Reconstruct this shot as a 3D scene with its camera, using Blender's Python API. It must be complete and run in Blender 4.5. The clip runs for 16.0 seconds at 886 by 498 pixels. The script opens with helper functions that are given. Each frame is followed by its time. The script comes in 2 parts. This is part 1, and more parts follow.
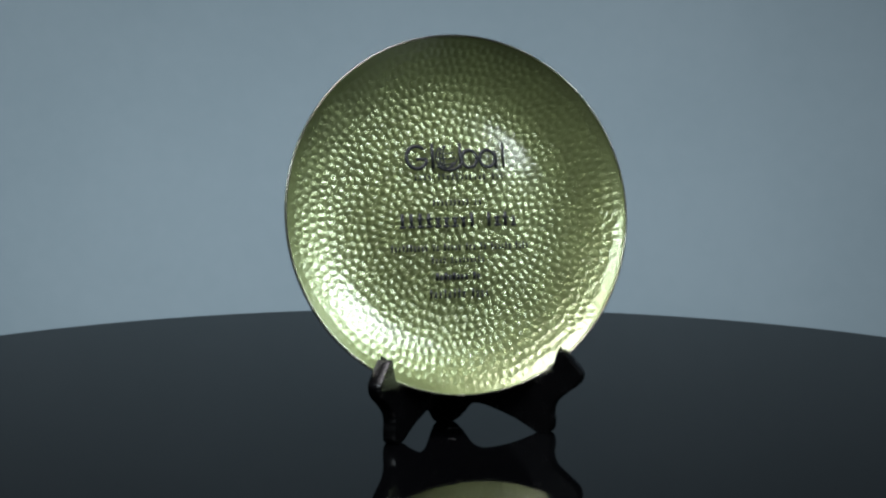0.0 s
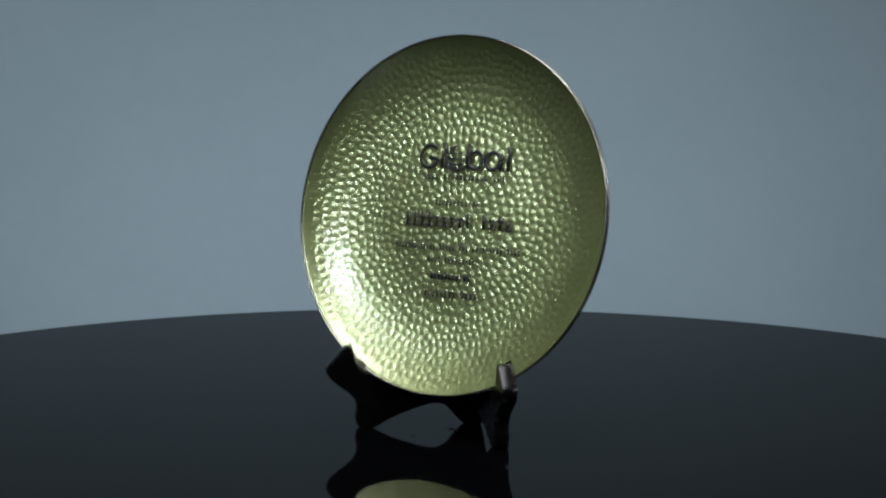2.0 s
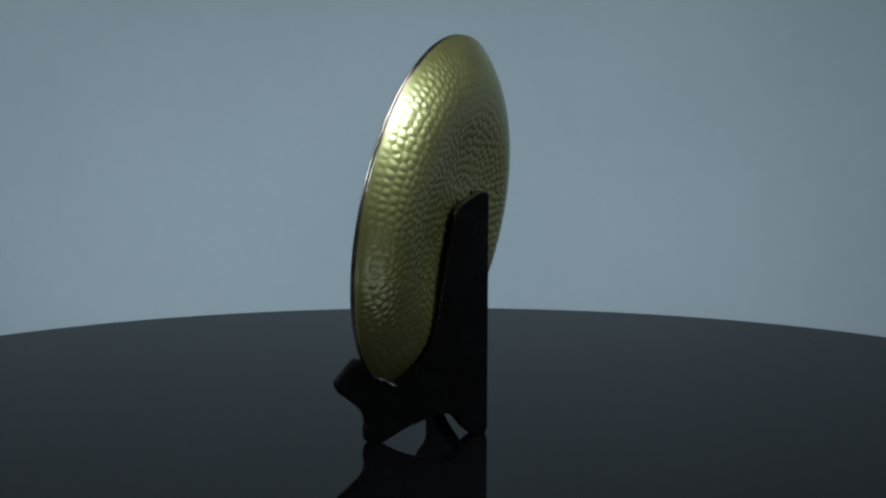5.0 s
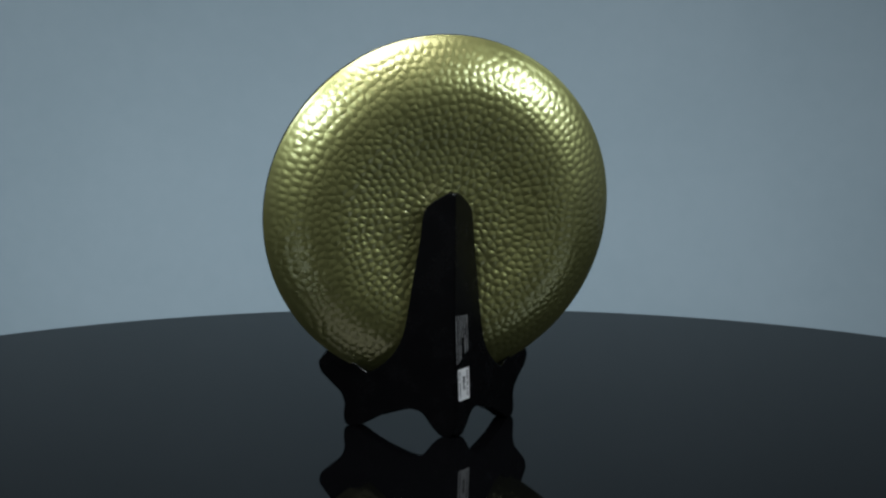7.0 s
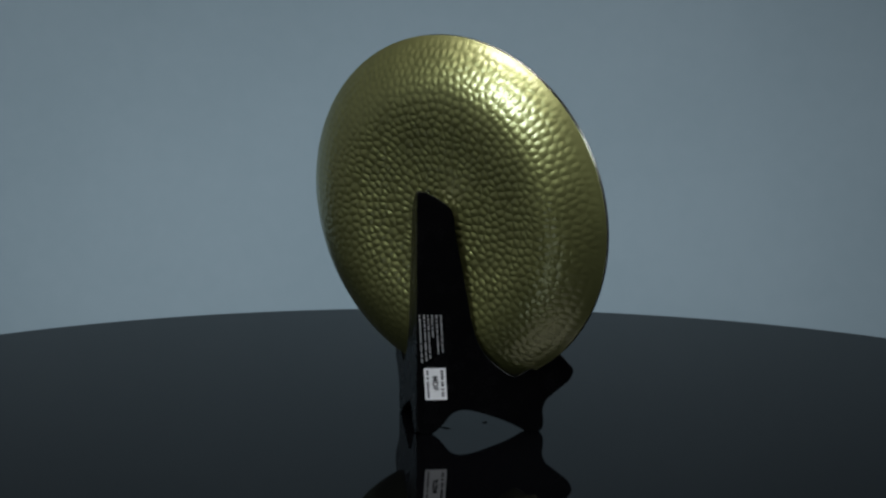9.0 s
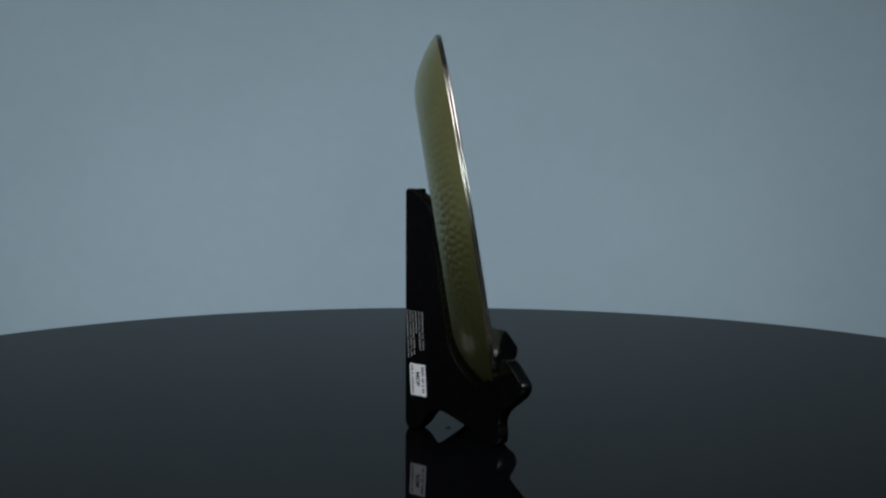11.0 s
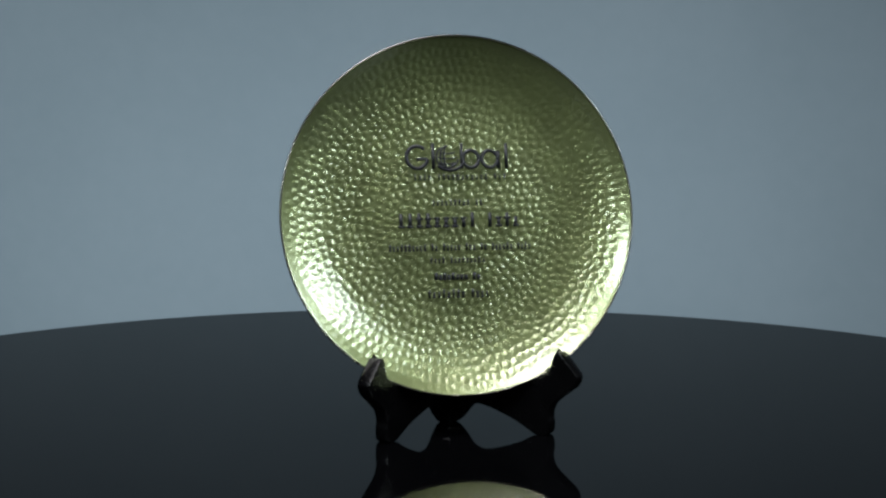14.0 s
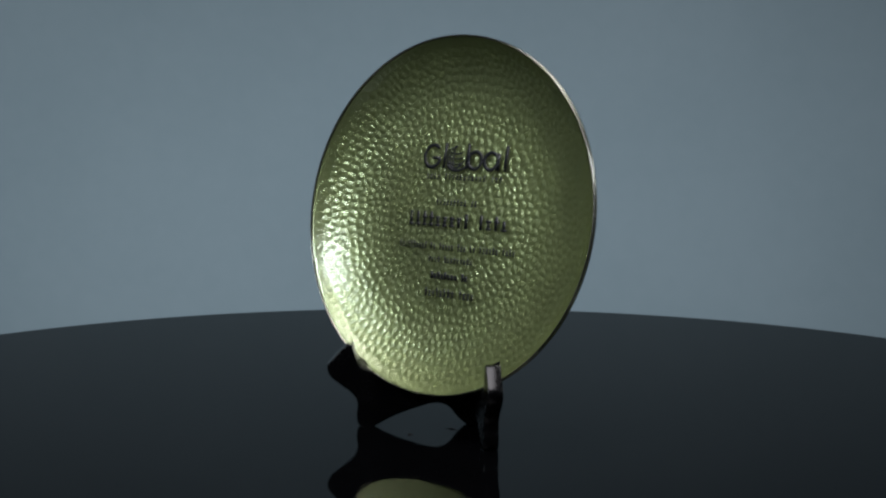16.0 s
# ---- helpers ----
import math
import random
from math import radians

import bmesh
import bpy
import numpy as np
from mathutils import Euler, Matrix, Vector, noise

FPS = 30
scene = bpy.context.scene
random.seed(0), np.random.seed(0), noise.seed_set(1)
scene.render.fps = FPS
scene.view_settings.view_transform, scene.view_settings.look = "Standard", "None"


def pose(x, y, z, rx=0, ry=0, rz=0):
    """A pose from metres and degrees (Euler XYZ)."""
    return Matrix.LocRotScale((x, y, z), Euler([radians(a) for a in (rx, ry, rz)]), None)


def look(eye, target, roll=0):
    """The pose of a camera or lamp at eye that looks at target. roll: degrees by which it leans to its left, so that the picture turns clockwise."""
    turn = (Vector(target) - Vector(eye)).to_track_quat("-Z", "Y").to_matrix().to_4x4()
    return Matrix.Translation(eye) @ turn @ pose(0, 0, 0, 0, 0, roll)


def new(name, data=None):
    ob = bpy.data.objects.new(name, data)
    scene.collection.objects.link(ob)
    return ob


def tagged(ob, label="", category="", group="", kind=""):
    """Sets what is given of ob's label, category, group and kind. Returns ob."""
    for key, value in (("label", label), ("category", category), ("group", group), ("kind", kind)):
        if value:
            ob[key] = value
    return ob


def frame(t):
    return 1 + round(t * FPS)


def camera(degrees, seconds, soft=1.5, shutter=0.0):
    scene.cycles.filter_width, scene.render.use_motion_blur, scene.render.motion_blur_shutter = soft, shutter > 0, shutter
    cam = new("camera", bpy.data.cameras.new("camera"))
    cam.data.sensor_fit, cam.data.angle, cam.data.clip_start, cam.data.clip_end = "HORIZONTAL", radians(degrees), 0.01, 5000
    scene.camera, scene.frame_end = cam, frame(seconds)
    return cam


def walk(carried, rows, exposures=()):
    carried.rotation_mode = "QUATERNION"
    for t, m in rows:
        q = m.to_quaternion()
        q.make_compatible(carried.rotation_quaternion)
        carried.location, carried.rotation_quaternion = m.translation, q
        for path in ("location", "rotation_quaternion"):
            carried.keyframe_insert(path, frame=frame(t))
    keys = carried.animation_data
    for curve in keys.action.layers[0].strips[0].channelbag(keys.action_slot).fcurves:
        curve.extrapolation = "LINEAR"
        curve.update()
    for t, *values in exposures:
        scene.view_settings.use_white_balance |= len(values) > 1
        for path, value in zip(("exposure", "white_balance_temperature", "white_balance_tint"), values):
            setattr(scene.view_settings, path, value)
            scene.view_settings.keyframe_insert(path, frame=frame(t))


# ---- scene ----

# Camera: still on a tripod, a long lens.
K = 1.297 / 3002.7            # metres per plan unit
EYE = Vector((0.0, -1.297, 0.28873))
PITCH, YAW = radians(6.509), radians(0.224)
AIM = EYE + Vector((-math.sin(YAW) * math.cos(PITCH), math.cos(YAW) * math.cos(PITCH), -math.sin(PITCH)))
cam = camera(29.267, 16.0, soft=2.4)
# The clip's camera lets its exposure drift a little.
DRIFT = [(0.0, 0.0), (0.5, -0.04), (1.0, -0.09), (1.5, -0.14), (2.0, -0.2), (2.5, -0.24), (3.0, -0.18), (3.5, -0.12), (4.0, -0.05),
         (6.5, -0.02), (7.0, -0.06), (7.5, -0.14), (8.0, -0.22), (8.5, -0.34), (9.0, -0.38), (9.5, -0.36), (11.5, -0.07), (12.5, -0.03),
         (13.0, -0.03), (13.5, -0.06), (14.0, -0.14), (14.5, -0.23), (15.0, -0.31), (15.5, -0.4), (16.0, -0.47)]
walk(cam, [(0.0, look(EYE, AIM, 0.239)), (16.0, look(EYE, AIM, 0.239))], DRIFT)

# ---- light ----
world = bpy.data.worlds.new("studio_dark")
world.use_nodes = True
world.node_tree.nodes["Background"].inputs[0].default_value = (0.004, 0.005, 0.006, 1)
world.node_tree.nodes["Background"].inputs[1].default_value = 1.0
scene.world = world


def softbox(name, eye, target, sx, sy, power, colour, spread=180):
    data = bpy.data.lights.new(name, "AREA")
    data.shape, data.size, data.size_y = "RECTANGLE", sx, sy
    data.energy, data.color, data.spread = power, colour, radians(spread)
    ob = new(name, data)
    ob.matrix_world = look(eye, target)
    return ob


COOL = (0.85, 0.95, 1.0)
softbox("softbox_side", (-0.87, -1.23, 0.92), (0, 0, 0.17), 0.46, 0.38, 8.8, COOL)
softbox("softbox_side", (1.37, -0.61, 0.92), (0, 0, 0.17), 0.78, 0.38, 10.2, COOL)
softbox("softbox_top", (-0.22, -0.58, 1.72), (-0.1, -0.25, 0.15), 0.95, 1.2, 31, (0.98, 0.95, 1.0))
softbox("backdrop_light", (-0.45, 2.1, -0.45), (-0.55, 4.5, 0.20), 4.2, 0.3, 53.5, (0.65, 0.88, 1.0))


# ---- materials ----
def material(name, colour, rough=0.5, metal=0.0, **extra):
    m = bpy.data.materials.new(name)
    m.use_nodes = True
    b = m.node_tree.nodes["Principled BSDF"]
    b.inputs["Base Color"].default_value = (*colour, 1)
    b.inputs["Roughness"].default_value = rough
    b.inputs["Metallic"].default_value = metal
    for key, value in extra.items():
        b.inputs[key.replace("_", " ")].default_value = value
    return m


def grain(m, scale, low, high, bump=0.0, distance=0.0005, rough=None, detail=6.0, slot="Base Color"):
    """Two-scale colour variation, with roughness and fine relief from the same noise."""
    nt = m.node_tree
    b = nt.nodes["Principled BSDF"]
    co = nt.nodes.new("ShaderNodeTexCoord")
    big = nt.nodes.new("ShaderNodeTexNoise")
    big.inputs["Scale"].default_value, big.inputs["Detail"].default_value = scale, detail
    fine = nt.nodes.new("ShaderNodeTexNoise")
    fine.inputs["Scale"].default_value, fine.inputs["Detail"].default_value = scale * 14, 3
    mix = nt.nodes.new("ShaderNodeMath")
    mix.operation = "MULTIPLY_ADD"
    mix.inputs[1].default_value = 0.35
    ramp = nt.nodes.new("ShaderNodeValToRGB")
    ramp.color_ramp.elements[0].position, ramp.color_ramp.elements[1].position = 0.42, 0.85
    ramp.color_ramp.elements[0].color, ramp.color_ramp.elements[1].color = (*low, 1), (*high, 1)
    nt.links.new(co.outputs["Object"], big.inputs["Vector"])
    nt.links.new(co.outputs["Object"], fine.inputs["Vector"])
    nt.links.new(fine.outputs["Fac"], mix.inputs[0])
    nt.links.new(big.outputs["Fac"], mix.inputs[2])
    nt.links.new(mix.outputs[0], ramp.inputs["Fac"])
    nt.links.new(ramp.outputs["Color"], b.inputs[slot])
    if rough:
        r = nt.nodes.new("ShaderNodeMapRange")
        r.inputs["From Min"].default_value, r.inputs["From Max"].default_value = 0.4, 0.95
        r.inputs["To Min"].default_value, r.inputs["To Max"].default_value = rough
        nt.links.new(mix.outputs[0], r.inputs["Value"])
        nt.links.new(r.outputs["Result"], b.inputs["Roughness"])
    if bump:
        bp = nt.nodes.new("ShaderNodeBump")
        bp.inputs["Strength"].default_value, bp.inputs["Distance"].default_value = bump, distance
        nt.links.new(fine.outputs["Fac"], bp.inputs["Height"])
        nt.links.new(bp.outputs["Normal"], b.inputs["Normal"])
    return m


BACKDROP = grain(material("backdrop_paint", (0.36, 0.38, 0.40), 0.85), 1.2, (0.34, 0.365, 0.385), (0.38, 0.40, 0.42), 0.15)
SIDEWALL = grain(material("studio_grey_paint", (0.19, 0.20, 0.215), 0.9), 1.5, (0.175, 0.185, 0.20), (0.205, 0.215, 0.23), 0.1)
STUDIO = grain(material("studio_black", (0.03, 0.03, 0.032), 0.9), 2.0, (0.025, 0.025, 0.027), (0.035, 0.035, 0.038))
ACRYLIC = grain(material("black_acrylic", (0.010, 0.011, 0.013), 0.05), 9.0, (0.0012, 0.0013, 0.0016), (0.0022, 0.0023, 0.0027), rough=(0.018, 0.04))


def mute_gloss(m, colour, amount):
    """Adds near-black diffuse that takes part of the gloss away, dimming mirrored backdrop light."""
    nt = m.node_tree
    d = nt.nodes.new("ShaderNodeBsdfDiffuse")
    d.inputs["Color"].default_value = (*colour, 1)
    mix = nt.nodes.new("ShaderNodeMixShader")
    mix.inputs["Fac"].default_value = amount
    out = nt.nodes["Material Output"]
    nt.links.new(nt.nodes["Principled BSDF"].outputs[0], mix.inputs[1])
    nt.links.new(d.outputs[0], mix.inputs[2])
    nt.links.new(mix.outputs[0], out.inputs["Surface"])


mute_gloss(ACRYLIC, (0.0012, 0.0013, 0.0016), 0.51)
BLACKWOOD = grain(material("black_lacquered_fibreboard", (0.0016, 0.0016, 0.002), 0.24, Specular_IOR_Level=0.36), 60.0, (0.0012, 0.0012, 0.0015), (0.002, 0.002, 0.0024), 0.04, 0.0001, (0.22, 0.30))
GILT = grain(material("green_gold_metal", (0.455, 0.47, 0.17), 0.38, 0.88, Coat_Weight=1.0, Coat_Roughness=0.22, Coat_IOR=2.0), 45.0, (0.432, 0.446, 0.16), (0.478, 0.494, 0.18), 0.05, 0.0001, (0.36, 0.42))
LEAF = grain(material("green_gold_leaf", (0.243, 0.29, 0.114), 0.34, 0.84, Coat_Weight=1.0, Coat_Roughness=0.22, Coat_IOR=2.1), 45.0, (0.23, 0.274, 0.107), (0.256, 0.306, 0.121), 0.05, 0.0001, (0.32, 0.37))
RIM = grain(material("polished_silver_rim", (0.43, 0.41, 0.36), 0.25, 1.0), 60.0, (0.41, 0.39, 0.34), (0.45, 0.43, 0.38), 0.05, 0.0001, (0.21, 0.29))
GLASS = material("clear_green_glass", (0.93, 0.95, 0.92), 0.13, 0.0, IOR=1.5, Transmission_Weight=1.0)
PRINT = material("black_print", (0.010, 0.012, 0.016), 0.45)
WHITEINK = material("white_print", (0.36, 0.37, 0.38), 0.6)
PAPER = grain(material("white_sticker_paper", (0.80, 0.81, 0.82), 0.55), 90.0, (0.77, 0.78, 0.79), (0.83, 0.84, 0.85))
DUST = material("dark_lint", (0.004, 0.004, 0.004), 0.9)


# ---- mesh helpers ----
def part(name, bm, mat, parent=None, label="", smooth=True):
    data = bpy.data.meshes.new(name)
    bm.normal_update()
    bm.to_mesh(data)
    bm.free()
    data.materials.append(mat)
    for f in data.polygons:
        f.use_smooth = smooth
    ob = new(name, data)
    ob.parent = parent
    if label:
        tagged(ob, label)
    return ob


def raw_part(name, verts, faces, mat, parent=None, label=""):
    data = bpy.data.meshes.new(name)
    data.from_pydata([tuple(v) for v in verts], [], faces)
    data.materials.append(mat)
    data.polygons.foreach_set("use_smooth", [True] * len(data.polygons))
    data.update()
    ob = new(name, data)
    ob.parent = parent
    if label:
        tagged(ob, label)
    return ob


def box(bm, x0, x1, y0, y1, z0, z1):
    v = [bm.verts.new((x, y, z)) for z in (z0, z1) for y in (y0, y1) for x in (x0, x1)]
    for f in ((0, 2, 3, 1), (4, 5, 7, 6), (0, 1, 5, 4), (2, 6, 7, 3), (0, 4, 6, 2), (1, 3, 7, 5)):
        bm.faces.new([v[i] for i in f])


def lathe(bm, prof, n=256):
    """Turns (r, z) points round the z axis; r = 0 at an end closes it."""
    rings = []
    for r, z in prof:
        if r <= 0:
            rings.append([bm.verts.new((0, 0, z))])
        else:
            rings.append([bm.verts.new((r * math.cos(2 * math.pi * i / n), r * math.sin(2 * math.pi * i / n), z)) for i in range(n)])
    for a, b in zip(rings, rings[1:]):
        for i in range(n):
            j = (i + 1) % n
            if len(a) == 1:
                bm.faces.new((a[0], b[j], b[i]))
            elif len(b) == 1:
                bm.faces.new((a[i], a[j], b[0]))
            else:
                bm.faces.new((a[i], a[j], b[j], b[i]))
    bmesh.ops.recalc_face_normals(bm, faces=bm.faces)


# ---- the studio ----
def studio():
    def slab(name, x0, x1, y0, y1, z0, z1, mat, label):
        bm = bmesh.new()
        box(bm, x0, x1, y0, y1, z0, z1)
        return tagged(part(name, bm, mat, smooth=False), label, "wall" if "wall" in name else name, kind="structure")

    slab("floor", -2.9, 2.5, -3.4, 4.5, -0.88, -0.78, STUDIO, "dark matt studio floor below the turntable")
    slab("ceiling", -2.9, 2.5, -3.4, 4.5, 2.6, 2.7, STUDIO, "dark matt studio ceiling")
    slab("wall_west", -2.9, -2.8, -3.4, 4.4, -0.78, 2.6, SIDEWALL, "grey painted side wall of the studio")
    slab("wall_east", 2.4, 2.5, -3.4, 4.4, -0.78, 2.6, SIDEWALL, "grey painted side wall of the studio")
    slab("wall_south", -2.8, 2.4, -3.4, -3.3, -0.78, 2.6, STUDIO, "dark matt wall behind the camera")
    slab("wall_north", -2.9, 2.5, 4.4, 4.5, -0.78, 2.6, BACKDROP, "plain blue-grey painted backdrop wall, softly lit from below")


studio()

# ---- turntable ----
R_TABLE = 1462 * K


def build_turntable():
    root = tagged(new("turntable"), "round glossy black turntable with a mirror-like top", "turntable")
    bm = bmesh.new()
    r, b = R_TABLE, 0.002
    lathe(bm, [(0, 0), (0.3, 0), (0.6, 0), (r - b, 0), (r - b * 0.3, -b * 0.3), (r, -b), (r, -0.016), (r - b, -0.018), (0, -0.018)], 360)
    for v in bm.verts:
        v.co.x *= 1.011                       # very slightly out of round
    part("disc", bm, ACRYLIC, root, "glossy black acrylic disc", smooth=False)
    bm = bmesh.new()
    lathe(bm, [(0, -0.0181), (0.22, -0.0181), (0.22, -0.05), (0.09, -0.07), (0.07, -0.12), (0.07, -0.70), (0.10, -0.74), (0.30, -0.765), (0.30, -0.78), (0, -0.78)], 64)
    part("pedestal", bm, STUDIO, root, "dark pedestal under the disc")
    for x, y, w, d, turn in ((9, -1, 27, 5, 8), (2, 3, 9, 6, 40), (-22, -80, 14, 8, -35), (-20, -88, 5, 4, 10)):
        bm = bmesh.new()
        n = 10
        c, s = math.cos(radians(turn)), math.sin(radians(turn))
        rim, mid = [], bm.verts.new((x * K, y * K, 0.0006))
        for i in range(n):
            a = 2 * math.pi * i / n
            k = 1 + 0.35 * math.sin(3 * a + x) + 0.2 * math.sin(5 * a)
            px, py = w * k * 0.5 * math.cos(a), d * k * 0.5 * math.sin(a)
            rim.append(bm.verts.new(((x + px * c - py * s) * K, (y + px * s + py * c) * K, 0.00015)))
        for i in range(n):
            bm.faces.new((rim[i], rim[(i + 1) % n], mid))
        part("lint_speck", bm, DUST, root, "tiny dark speck of lint")
    return root


turntable = build_turntable()

# ---- plate ----
R_PLATE = 319 * K
CENTRE = Vector((11.5 * K, -34 * K, 391 * K))
LEAN = 80.6


RADII = np.linspace(0, 319, 640)


def dish(knots, rim, blend=9.0):
    """Depth below the rim plane, from (radius, slope) knots: a base slightly domed to the front, a soft shoulder, and a wall that steepens to the rim."""
    step = RADII[1] - RADII[0]
    slope = np.interp(RADII, [k[0] for k in knots], [k[1] for k in knots])
    reach = int(3 * blend / step)
    kernel = np.exp(-0.5 * (np.arange(-reach, reach + 1) * step / blend) ** 2)
    slope = np.convolve(np.concatenate([-slope[reach:0:-1], slope, 2 * slope[-1] - slope[-2:-reach - 2:-1]]), kernel / kernel.sum(), "valid")
    run = np.concatenate([[0], np.cumsum((slope[1:] + slope[:-1]) / 2) * step])
    return (run[-1] - run + rim) * K


FRONT = dish(((0, 0), (130, -0.10), (178, -0.13), (240, 0.31), (280, 0.47), (306, 0.60), (319, 0.66)), 0)
FOIL = dish(((0, 0), (160, -0.05), (215, 0.13), (256, 0.36), (306, 0.60), (319, 0.80)), 3.2, 14.0)
BACK = dish(((0, 0), (95, -0.05), (155, -0.16), (215, 0.06), (260, 0.48), (302, 0.76), (319, 1.08)), 8, 11.0)


def front_depth(r):
    return np.interp(r, RADII * K, FRONT)


def gilt_depth(r):
    return np.interp(r, RADII * K, FOIL)


def back_depth(r):
    return np.interp(r, RADII * K, BACK)


def hammer_relief():
    """Height of the hammered pebbles, 0 in the seams to 1 at the crowns, on a polar grid."""
    rng = np.random.default_rng(7)
    # Pebbles lie in wavering rings, loosened by a little relaxation.
    pitch, seeds = 15.4 * K, [(0.0, 0.0)]
    for k in range(1, 23):
        count, start = int(round(2 * math.pi * k * 1.06)), rng.random() * 6.28
        for m in range(count):
            w = start + 2 * math.pi * m / count
            q = pitch * k + 0.0012 * math.sin(3 * w + k) + rng.normal(0, 0.0013)
            w += rng.normal(0, 0.0015) / q
            seeds.append((q * math.cos(w), q * math.sin(w)))
    seeds = np.array(seeds, dtype=np.float32)
    n_seed = len(seeds)
    sr, sa = R_PLATE * 1.03 * np.sqrt(rng.random(20000)), rng.random(20000) * 2 * np.pi
    cloud = np.stack([sr * np.cos(sa), sr * np.sin(sa)], 1).astype(np.float32)
    for _ in range(2):
        owner = np.argmax(cloud @ seeds.T - 0.5 * (seeds ** 2).sum(1)[None], axis=1)
        held = np.bincount(owner, minlength=n_seed)
        for c in (0, 1):
            mean = np.bincount(owner, cloud[:, c], n_seed) / np.maximum(held, 1)
            seeds[:, c] = np.where(held > 2, 0.5 * mean + 0.5 * seeds[:, c], seeds[:, c])
    sx, sy = seeds[:, 0].astype(float), seeds[:, 1].astype(float)
    rad = np.hypot(sx, sy)
    nr, na = 210, 900
    r = R_PLATE * (np.arange(1, nr + 1) / nr) ** 0.85
    a = 2 * np.pi * np.arange(na) / na
    gx, gy = np.outer(r, np.cos(a)), np.outer(r, np.sin(a))
    height = np.empty_like(gx)
    for k in range(nr):
        near = np.abs(rad - r[k]) < 0.014
        d = np.hypot(gx[k][:, None] - sx[near][None], gy[k][:, None] - sy[near][None])
        d.partition(1, axis=1)
        f1, f2 = d[:, 0], d[:, 1]
        share = 2 * f1 / (f1 + f2)
        height[k] = (0.5 + 0.5 * np.cos(np.pi * share)) ** 0.75
    return r, gx, gy, height


def sheet(r, gx, gy, z):
    """Vertices and faces of one polar sheet, closed at the centre."""
    nr, na = gx.shape
    verts = np.concatenate([np.array([[0, 0, z[0].mean()]]), np.stack([gx, gy, z], -1).reshape(-1, 3)])
    j = np.arange(na)
    k = (j + 1) % na
    faces = [(0, 1 + a, 1 + b) for a, b in zip(j, k)]
    for q in range(nr - 1):
        p0, p1 = 1 + q * na, 1 + (q + 1) * na
        faces += list(zip((p0 + j).tolist(), (p1 + j).tolist(), (p1 + k).tolist(), (p0 + k).tolist()))
    return verts, faces


def build_plate():
    root = tagged(new("award_plate"), "round hammered green-gold glass award plate with black print", "plate")
    r, gx, gy, h = hammer_relief()
    nr, na = gx.shape
    q = (r / R_PLATE)[:, None]
    fade = np.clip((1.0 - q) / 0.06, 0, 1)
    # The last 2 mm of the rim roll back into a rounded lip.
    lip = 0.0008 * np.clip((q - 0.982) / 0.018, 0, 1) ** 2
    # Gilt layer: hammered on both faces.
    zf = -gilt_depth(r)[:, None] - lip - 0.00036 * fade * (1 - h) ** 1.35
    zb = -back_depth(r)[:, None] - 0.4 * lip - 0.00085 * fade * (1 - 0.5 * np.clip((q - 0.52) / 0.2, 0, 1)) * (h ** 0.66 - 1)
    v1, f1 = sheet(r, gx, gy, zf)
    v2, f2 = sheet(r, gx, gy, zb)
    n1 = len(v1)
    faces = f1 + [tuple(n1 + i for i in reversed(f)) for f in f2]
    e1, e2 = 1 + (nr - 1) * na, n1 + 1 + (nr - 1) * na
    faces += [(e1 + i, e2 + i, e2 + (i + 1) % na, e1 + (i + 1) % na) for i in range(na)]
    gilt = raw_part("gilt_back", np.concatenate([v1, v2]), faces, GILT, root, "hammered green-gold metallic back layer")
    # The side under the glass is greener, duller leaf.
    gilt.data.materials.append(LEAF)
    gilt.data.materials.append(RIM)
    side = np.zeros(len(gilt.data.polygons), dtype=np.int32)
    side[:len(f1)] = 1
    side[len(f1) + len(f2):] = 2                      # the bare edge
    gilt.data.polygons.foreach_set("material_index", side)
    # Clear glass over it: a faint swell of the pebbles on its face, its rear face buried in the gilt layer.
    swell = np.interp(q, [0, 0.52, 0.72, 1], [0.00003, 0.00005, 0.00016, 0.00016]) * np.clip((1.0 - q) / 0.03, 0, 1)
    zg = -front_depth(r)[:, None] - lip + swell * (h - 1)
    zr = np.repeat(-0.4 * gilt_depth(r)[:, None] - 0.6 * back_depth(r)[:, None] - lip, na, 1)
    v1, f1 = sheet(r[:nr - 2], gx[:nr - 2], gy[:nr - 2], zg[:nr - 2])
    step = slice(2, nr - 2, 5)
    v2, f2 = sheet(r[step], gx[step], gy[step], zr[step])
    n1 = len(v1)
    e1, e2 = 1 + (nr - 3) * na, n1 + 1 + (len(r[step]) - 1) * na
    faces = f1 + [tuple(n1 + i for i in reversed(f)) for f in f2]
    faces += [(e1 + i, e2 + i, e2 + (i + 1) % na, e1 + (i + 1) % na) for i in range(na)]
    glass = raw_part("glass_face", np.concatenate([v1, v2]), faces, GLASS, root, "smooth clear glass face with a polished rim")
    glass.visible_shadow = False
    # A bright rounded bead closes the edge.
    bm = bmesh.new()
    bead = [2 * math.pi * i / 14 for i in range(15)]
    lathe(bm, [(R_PLATE + K * (1.5 * math.cos(a) - 1.4), K * (2.2 * math.sin(a) - 2.3)) for a in bead], 360)
    bmesh.ops.remove_doubles(bm, verts=bm.verts, dist=1e-7)
    part("rim", bm, RIM, root, "polished silvery rounded rim")
    return root


plate = build_plate()


def plate_z(x, y):
    return -float(front_depth(math.hypot(x, y))) + 0.00012


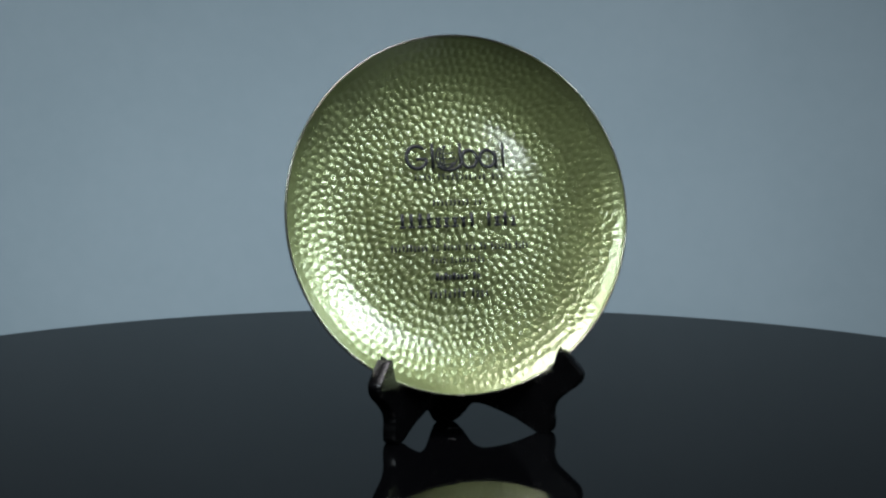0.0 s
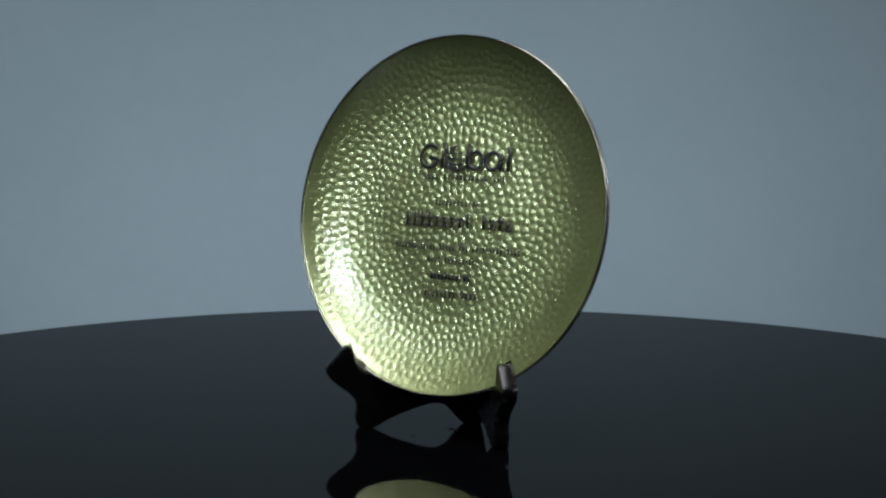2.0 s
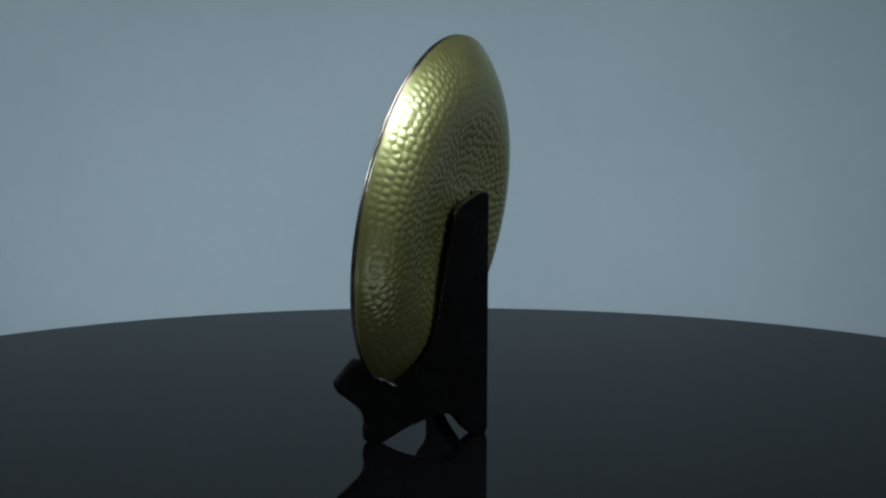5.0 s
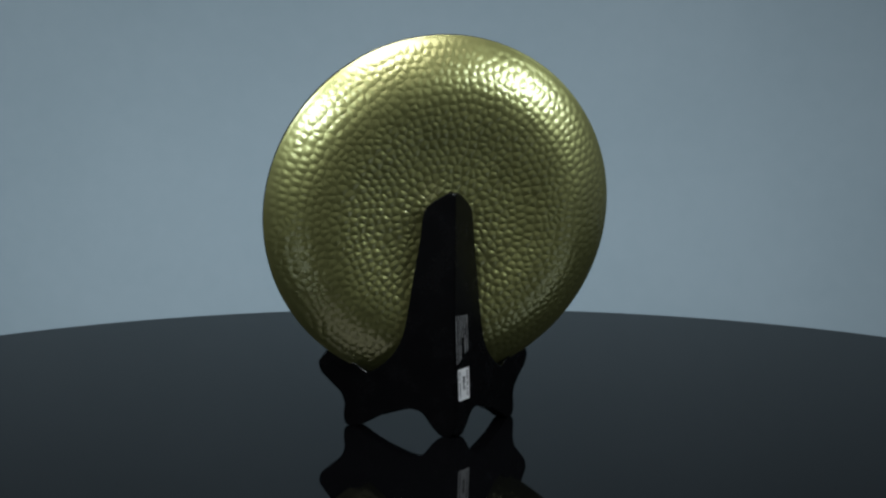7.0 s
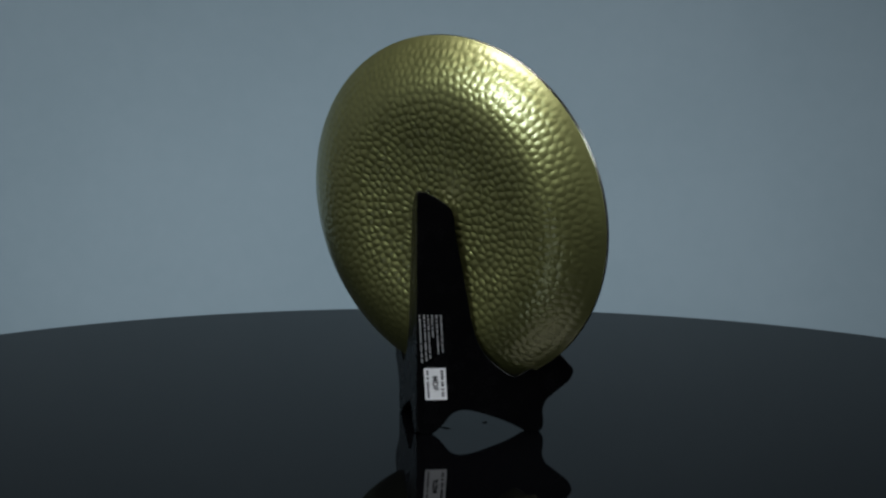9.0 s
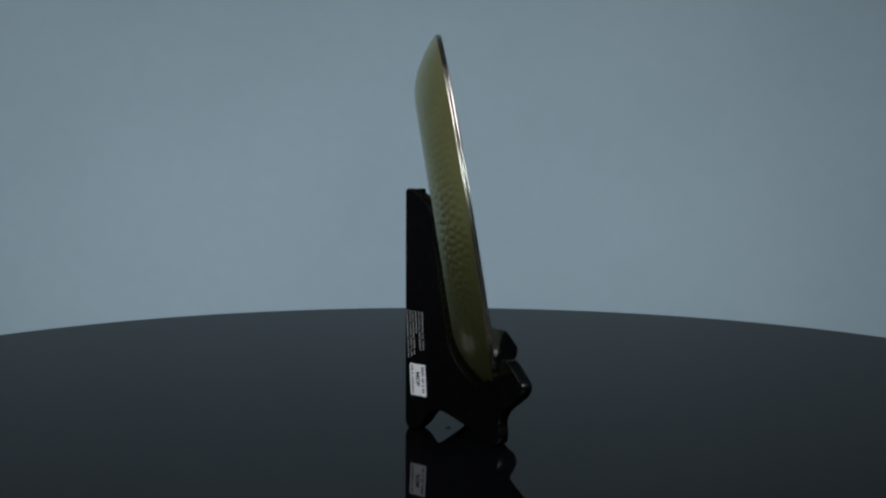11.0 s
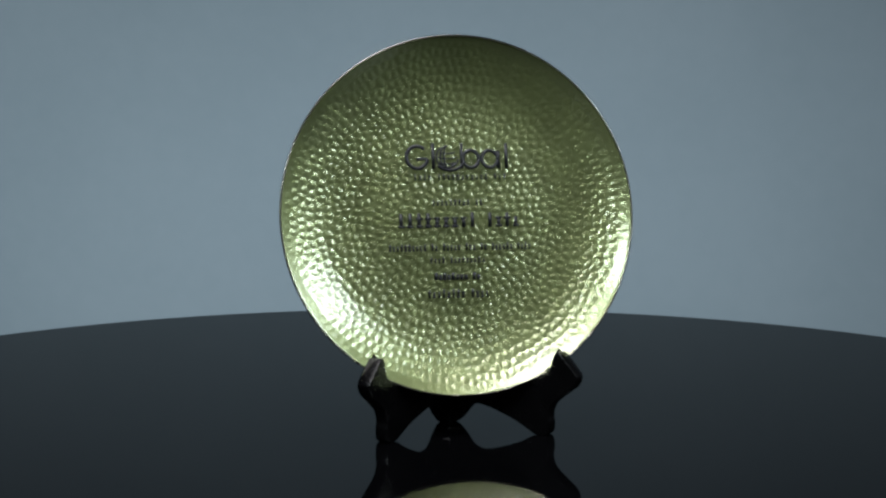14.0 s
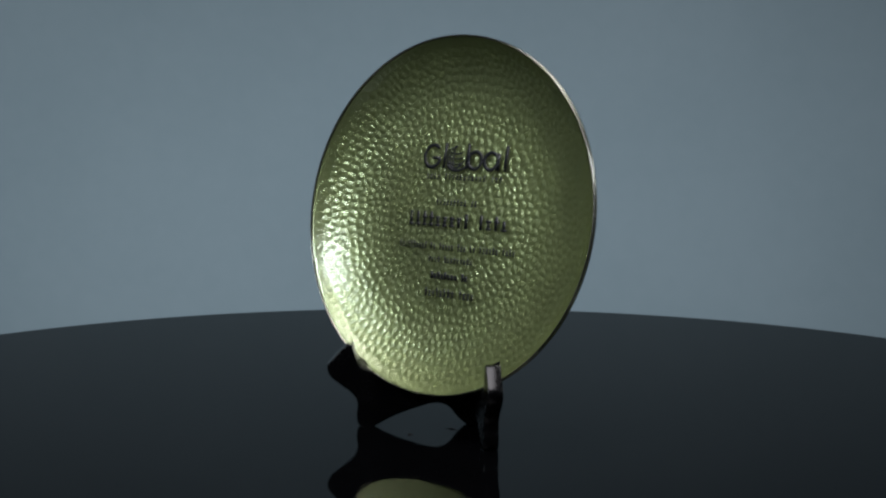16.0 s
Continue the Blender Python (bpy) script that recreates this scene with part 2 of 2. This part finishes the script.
def stroke(bm, points, width, thick=0.00018):
    """A flat inked line along plan points (x, y) on the plate's face."""
    n = len(points)
    left, right = [], []
    for i, (x, y) in enumerate(points):
        x0, y0 = points[max(i - 1, 0)]
        x1, y1 = points[min(i + 1, n - 1)]
        l = math.hypot(x1 - x0, y1 - y0) or 1
        nx, ny = -(y1 - y0) / l * width / 2, (x1 - x0) / l * width / 2
        for side, sgn in ((left, 1), (right, -1)):
            px, py = (x + sgn * nx) * K, (y + sgn * ny) * K
            z = plate_z(px, py)
            side.append((bm.verts.new((px, py, z)), bm.verts.new((px, py, z + thick))))
    for i in range(n - 1):
        a, b, c, d = left[i], left[i + 1], right[i + 1], right[i]
        bm.faces.new((a[1], d[1], c[1], b[1]))
        bm.faces.new((a[0], b[0], c[0], d[0]))
        bm.faces.new((a[0], a[1], b[1], b[0]))
        bm.faces.new((d[0], c[0], c[1], d[1]))
    for q, p in ((left[0], right[0]), (right[-1], left[-1])):
        bm.faces.new((q[0], p[0], p[1], q[1]))


def arc(cx, cy, rx, ry, a0, a1, n=24):
    return [(cx + rx * math.cos(radians(a0 + (a1 - a0) * i / n)), cy + ry * math.sin(radians(a0 + (a1 - a0) * i / n))) for i in range(n + 1)]


def build_engraving():
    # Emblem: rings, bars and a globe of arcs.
    for cx, cy, rx, ry in ((-67, 105, 19, 20), (31, 101, 14.5, 15.5), (66, 101, 14.5, 15.5)):
        bm = bmesh.new()
        stroke(bm, arc(cx, cy, rx, ry, 45 if cx < 0 else 0, 350 if cx < 0 else 360, 36), 6.5)
        part("emblem_ring", bm, PRINT, plate)
    bm = bmesh.new()
    stroke(bm, [(-68, 102), (-58, 102), (-48, 102)], 6)
    part("emblem_bar", bm, PRINT, plate)
    for cx, top in ((-38, 130), (14, 130), (82, 116), (97, 130)):
        bm = bmesh.new()
        stroke(bm, [(cx, 84), (cx, 0.5 * (84 + top)), (cx, top)], 6)
        part("emblem_bar", bm, PRINT, plate)
    bm = bmesh.new()
    for rx, a0, a1 in ((20, 120, 350), (13, 95, 330), (6, 80, 285)):
        stroke(bm, arc(-12, 105, rx, 20, a0, a1), 3.0)
    for dy, rx in ((11, 14), (2, 18), (-8, 15)):
        stroke(bm, arc(-12, 104 + dy, rx, 4, 190, 350, 12), 2.6)
    stroke(bm, arc(-8, 103, 27, 22, 215, 345), 5.0)
    part("emblem_globe", bm, PRINT, plate, "small globe of thin black arcs")

    rng = random.Random(11)

    def line(name, x0, x1, y0, y1, words, letter, ink, label):
        """A line of text as short plain bars, grouped in words."""
        bm = bmesh.new()
        total = sum(words) + len(words) - 1
        step = (x1 - x0) / total
        x = x0
        for w in words:
            for k in range(w):
                h = y1 - y0
                top = y1 if rng.random() < 0.35 or k == 0 else y0 + h * 0.72
                wide = step * letter
                stroke(bm, [(x + step * 0.5, y0), (x + step * 0.5, top)], wide * ink)
                if rng.random() < 0.6:
                    stroke(bm, [(x + step * 0.15, y0 + h * 0.1), (x + step * 0.9, y0 + h * 0.1)], h * 0.16)
                if rng.random() < 0.6:
                    stroke(bm, [(x + step * 0.15, y0 + h * 0.62), (x + step * 0.9, y0 + h * 0.62)], h * 0.16)
                x += step
            x += step
        tagged(part(name, bm, PRINT, plate, label), kind="stuff")

    line("caption_print", -76, 96, 64, 75, (4, 11, 3), 0.5, 0.6, "thin grey-black bars of a small caption")
    line("dedication_print", -45, 50, 18, 29, (9, 2), 0.5, 0.7, "thin black bars of a short line")
    line("name_print", -108, 118, -21, 5, (9, 4), 0.6, 0.66, "bold black bars of the name line")
    line("text_print", -124, 138, -62, -49, (10, 2, 5, 3, 2, 6, 4), 0.5, 0.9, "small black bars of a long line")
    line("text_print", -51, 51, -84, -73, (4, 9), 0.5, 0.8, "small black bars of a short line")
    line("text_print", -43, 42, -114, -101, (8, 2), 0.8, 1.0, "bold black bars of a short line")
    line("date_print", -56, 58, -146, -130, (8, 4), 0.5, 0.8, "small black bars of the last line")


build_engraving()

# ---- stand ----
SPLAY = radians(45.5)
APEX = Vector((13 * K, 79 * K, 0))
THICK = 26
# One board in plan units: along it from the hinge edge, and up.
OUTLINE = [(0, 18), (3, 7), (11, 0.5), (23, 0.5), (31, 3), (46, 16), (60, 33), (70, 40), (83, 43), (100, 41), (124, 34),
           (153, 24), (177, 13), (193, 4), (204, 0.5), (219, 0.5), (227, 7), (229, 23), (227, 38), (230, 50), (236, 60), (249, 71),
           (263, 82), (276, 93), (282, 106), (281, 115), (272, 126), (261, 138), (250, 149), (244, 152), (238, 149), (234, 138), (231, 127), (228, 118),
           (222, 110), (212, 104), (200, 99), (188, 98), (172, 103), (152, 115), (132, 132), (118, 149), (108, 168), (100, 195), (93, 230), (80, 300),
           (70, 350), (66, 385), (60, 402), (46, 414), (28, 425), (12, 432), (4, 432), (0, 427), (0, 418), (0, 400), (0, 360),
           (0, 290), (0, 200), (0, 120), (0, 70), (0, 42), (0, 27)]


def smooth_loop(pts, per=4):
    """Closed Catmull-Rom loop through the points."""
    out, n = [], len(pts)
    for i in range(n):
        p0, p1, p2, p3 = (Vector(pts[(i + k) % n]) for k in (-1, 0, 1, 2))
        steps = max(1, min(per, int((p2 - p1).length / 3)))
        for s in range(steps):
            t = s / steps
            out.append(0.5 * (2 * p1 + (p2 - p0) * t + (2 * p0 - 5 * p1 + 4 * p2 - p3) * t * t + (3 * p1 - p0 - 3 * p2 + p3) * t ** 3))
    return out


def build_board(root, side):
    pts = smooth_loop(OUTLINE)
    n = len(pts)
    normals = []
    for i in range(n):
        d = (pts[(i + 1) % n] - pts[i - 1]).normalized()
        normals.append(Vector((-d.y, d.x)))          # inward, for a loop that runs counter-clockwise
    along = Vector((side * math.sin(SPLAY), -math.cos(SPLAY), 0))
    across = Vector((-side * math.cos(SPLAY), -math.sin(SPLAY), 0))
    mitre = 1 / math.tan(SPLAY)
    bm = bmesh.new()
    rings = []
    b = 1.8
    for w, inset in ((0, b), (0.3 * b, 0.3 * b), (b, 0), (THICK - b, 0), (THICK - 0.3 * b, 0.3 * b), (THICK, b)):
        ring = []
        for p, nn in zip(pts, normals):
            u, z = p + nn * inset
            if 176 < u < 240 and 90 < z < 142:         # the seat slopes across the board with the rim
                z += 15 * (1 - w / THICK) * min(1, (u - 176) / 20, (240 - u) / 4)
            u = max(u, w * mitre + 0.4)
            ring.append(bm.verts.new(APEX + along * (u * K) + across * (w * K) + Vector((0, 0, max(z, 0.4) * K))))
        rings.append(ring)
    for a, c in zip(rings, rings[1:]):
        for i in range(n):
            bm.faces.new((a[i], a[(i + 1) % n], c[(i + 1) % n], c[i]))
    bm.normal_update()
    caps = [bm.faces.new(rings[0]), bm.faces.new(rings[-1])]
    bm.normal_update()
    bmesh.ops.triangulate(bm, faces=caps, ngon_method="EAR_CLIP")
    bmesh.ops.recalc_face_normals(bm, faces=bm.faces)
    ob = part("board", bm, BLACKWOOD, root, "black fibreboard easel half with a hooked front arm")
    ob.data.set_sharp_from_angle(angle=radians(42))
    for f in ob.data.polygons:
        f.use_smooth = abs(f.normal.dot(across)) < 0.999
    return ob


def on_board(u, z, lift, side=-1):
    along = Vector((side * math.sin(SPLAY), -math.cos(SPLAY), 0))
    out = Vector((side * math.cos(SPLAY), math.sin(SPLAY), 0))
    u -= 0.06 * (z - 92)                               # print and sticker lean a little towards the hinge
    return APEX + along * (u * K) + Vector((0, 0, z * K)) + out * lift


def decal(bm, u0, u1, z0, z1, lift0, lift1):
    c = [[on_board(u, z, l) for u, z in ((u0, z0), (u1, z0), (u1, z1), (u0, z1))] for l in (lift0, lift1)]
    v = [[bm.verts.new(p) for p in q] for q in c]
    bm.faces.new(v[1])
    for i in range(4):
        bm.faces.new((v[0][i], v[0][(i + 1) % 4], v[1][(i + 1) % 4], v[1][i]))


def build_stand():
    root = tagged(new("plate_stand"), "black folding two-board plate easel standing on the turntable", "stand")
    build_board(root, -1)
    build_board(root, 1)
    # White sticker with black print, and lines of white print above it.
    bm = bmesh.new()
    decal(bm, 14, 53, 63, 120, 0.00005, 0.0002)
    bmesh.ops.recalc_face_normals(bm, faces=bm.faces)
    sticker = part("sticker", bm, PAPER, root, "small white printed sticker", smooth=False)
    bm = bmesh.new()
    rng = random.Random(5)
    for u, h in ((20, 4), (46, 5)):
        z = 116
        while z > 68:
            l = rng.uniform(2.5, 4.0)
            decal(bm, u - h / 2, u + h / 2, z - l, z, 0.0002, 0.00028)
            z -= l + (1.2 if rng.random() < 0.8 else 4.0)
    bmesh.ops.recalc_face_normals(bm, faces=bm.faces)
    part("print_bars", bm, PRINT, sticker, "rows of tiny black print", smooth=False)
    text = bpy.data.curves.new("sticker_word", "FONT")
    text.body, text.size, text.align_x, text.align_y = "MDF", 13 * K, "CENTER", "CENTER"
    text.offset = 0.00017
    temp = new("sticker_word", text)
    mesh = bpy.data.meshes.new_from_object(temp.evaluated_get(bpy.context.evaluated_depsgraph_get()))
    bpy.data.objects.remove(temp)
    mesh.materials.clear()
    mesh.materials.append(PRINT)
    word = new("sticker_word", mesh)
    x, y = (on_board(0, 0, 0) - on_board(0, 1, 0)).normalized(), on_board(-1, 0, 0) - on_board(0, 0, 0)
    if (on_board(0, 0, 1) - on_board(0, 0, 0)).dot(x.cross(y)) < 0:
        y = -y
    y = (y - x * y.dot(x)).normalized()
    m = Matrix((x, y, x.cross(y))).transposed().to_4x4()
    m.translation = on_board(33, 93, 0.0003)
    mesh.transform(m)
    word.parent = sticker
    for k, u in enumerate((12, 20, 27, 34, 42, 50)):
        bm = bmesh.new()
        z, end = 215, 130 + (34 if k == 3 else 0) + (4 * k)
        while z > end:
            l = rng.uniform(2.0, 3.6)
            decal(bm, u - 1.3, u + 1.3, z - l, z, 0.00004, 0.0001)
            z -= l + (1.2 if rng.random() < 0.82 else 3.2)
        bmesh.ops.recalc_face_normals(bm, faces=bm.faces)
        part("white_print_line", bm, WHITEINK, root, "line of tiny white print", smooth=False)
    return root


stand = build_stand()


# ---- what turns ----
RATE, FACING = 26.16, 0.74


def motions():
    """Turntable, stand and plate turn together about the table's axis, clockwise from above."""
    times = [0.5 * i for i in range(33)]
    turn = [(t, pose(0, 0, 0, 0, 0, -RATE * (t - FACING))) for t in times]
    walk(turntable, turn)
    walk(stand, turn)
    seat = Matrix.Translation(CENTRE) @ pose(0, 0, 0, LEAN, 0, 0)
    walk(plate, [(t, m @ seat) for t, m in turn])


motions()
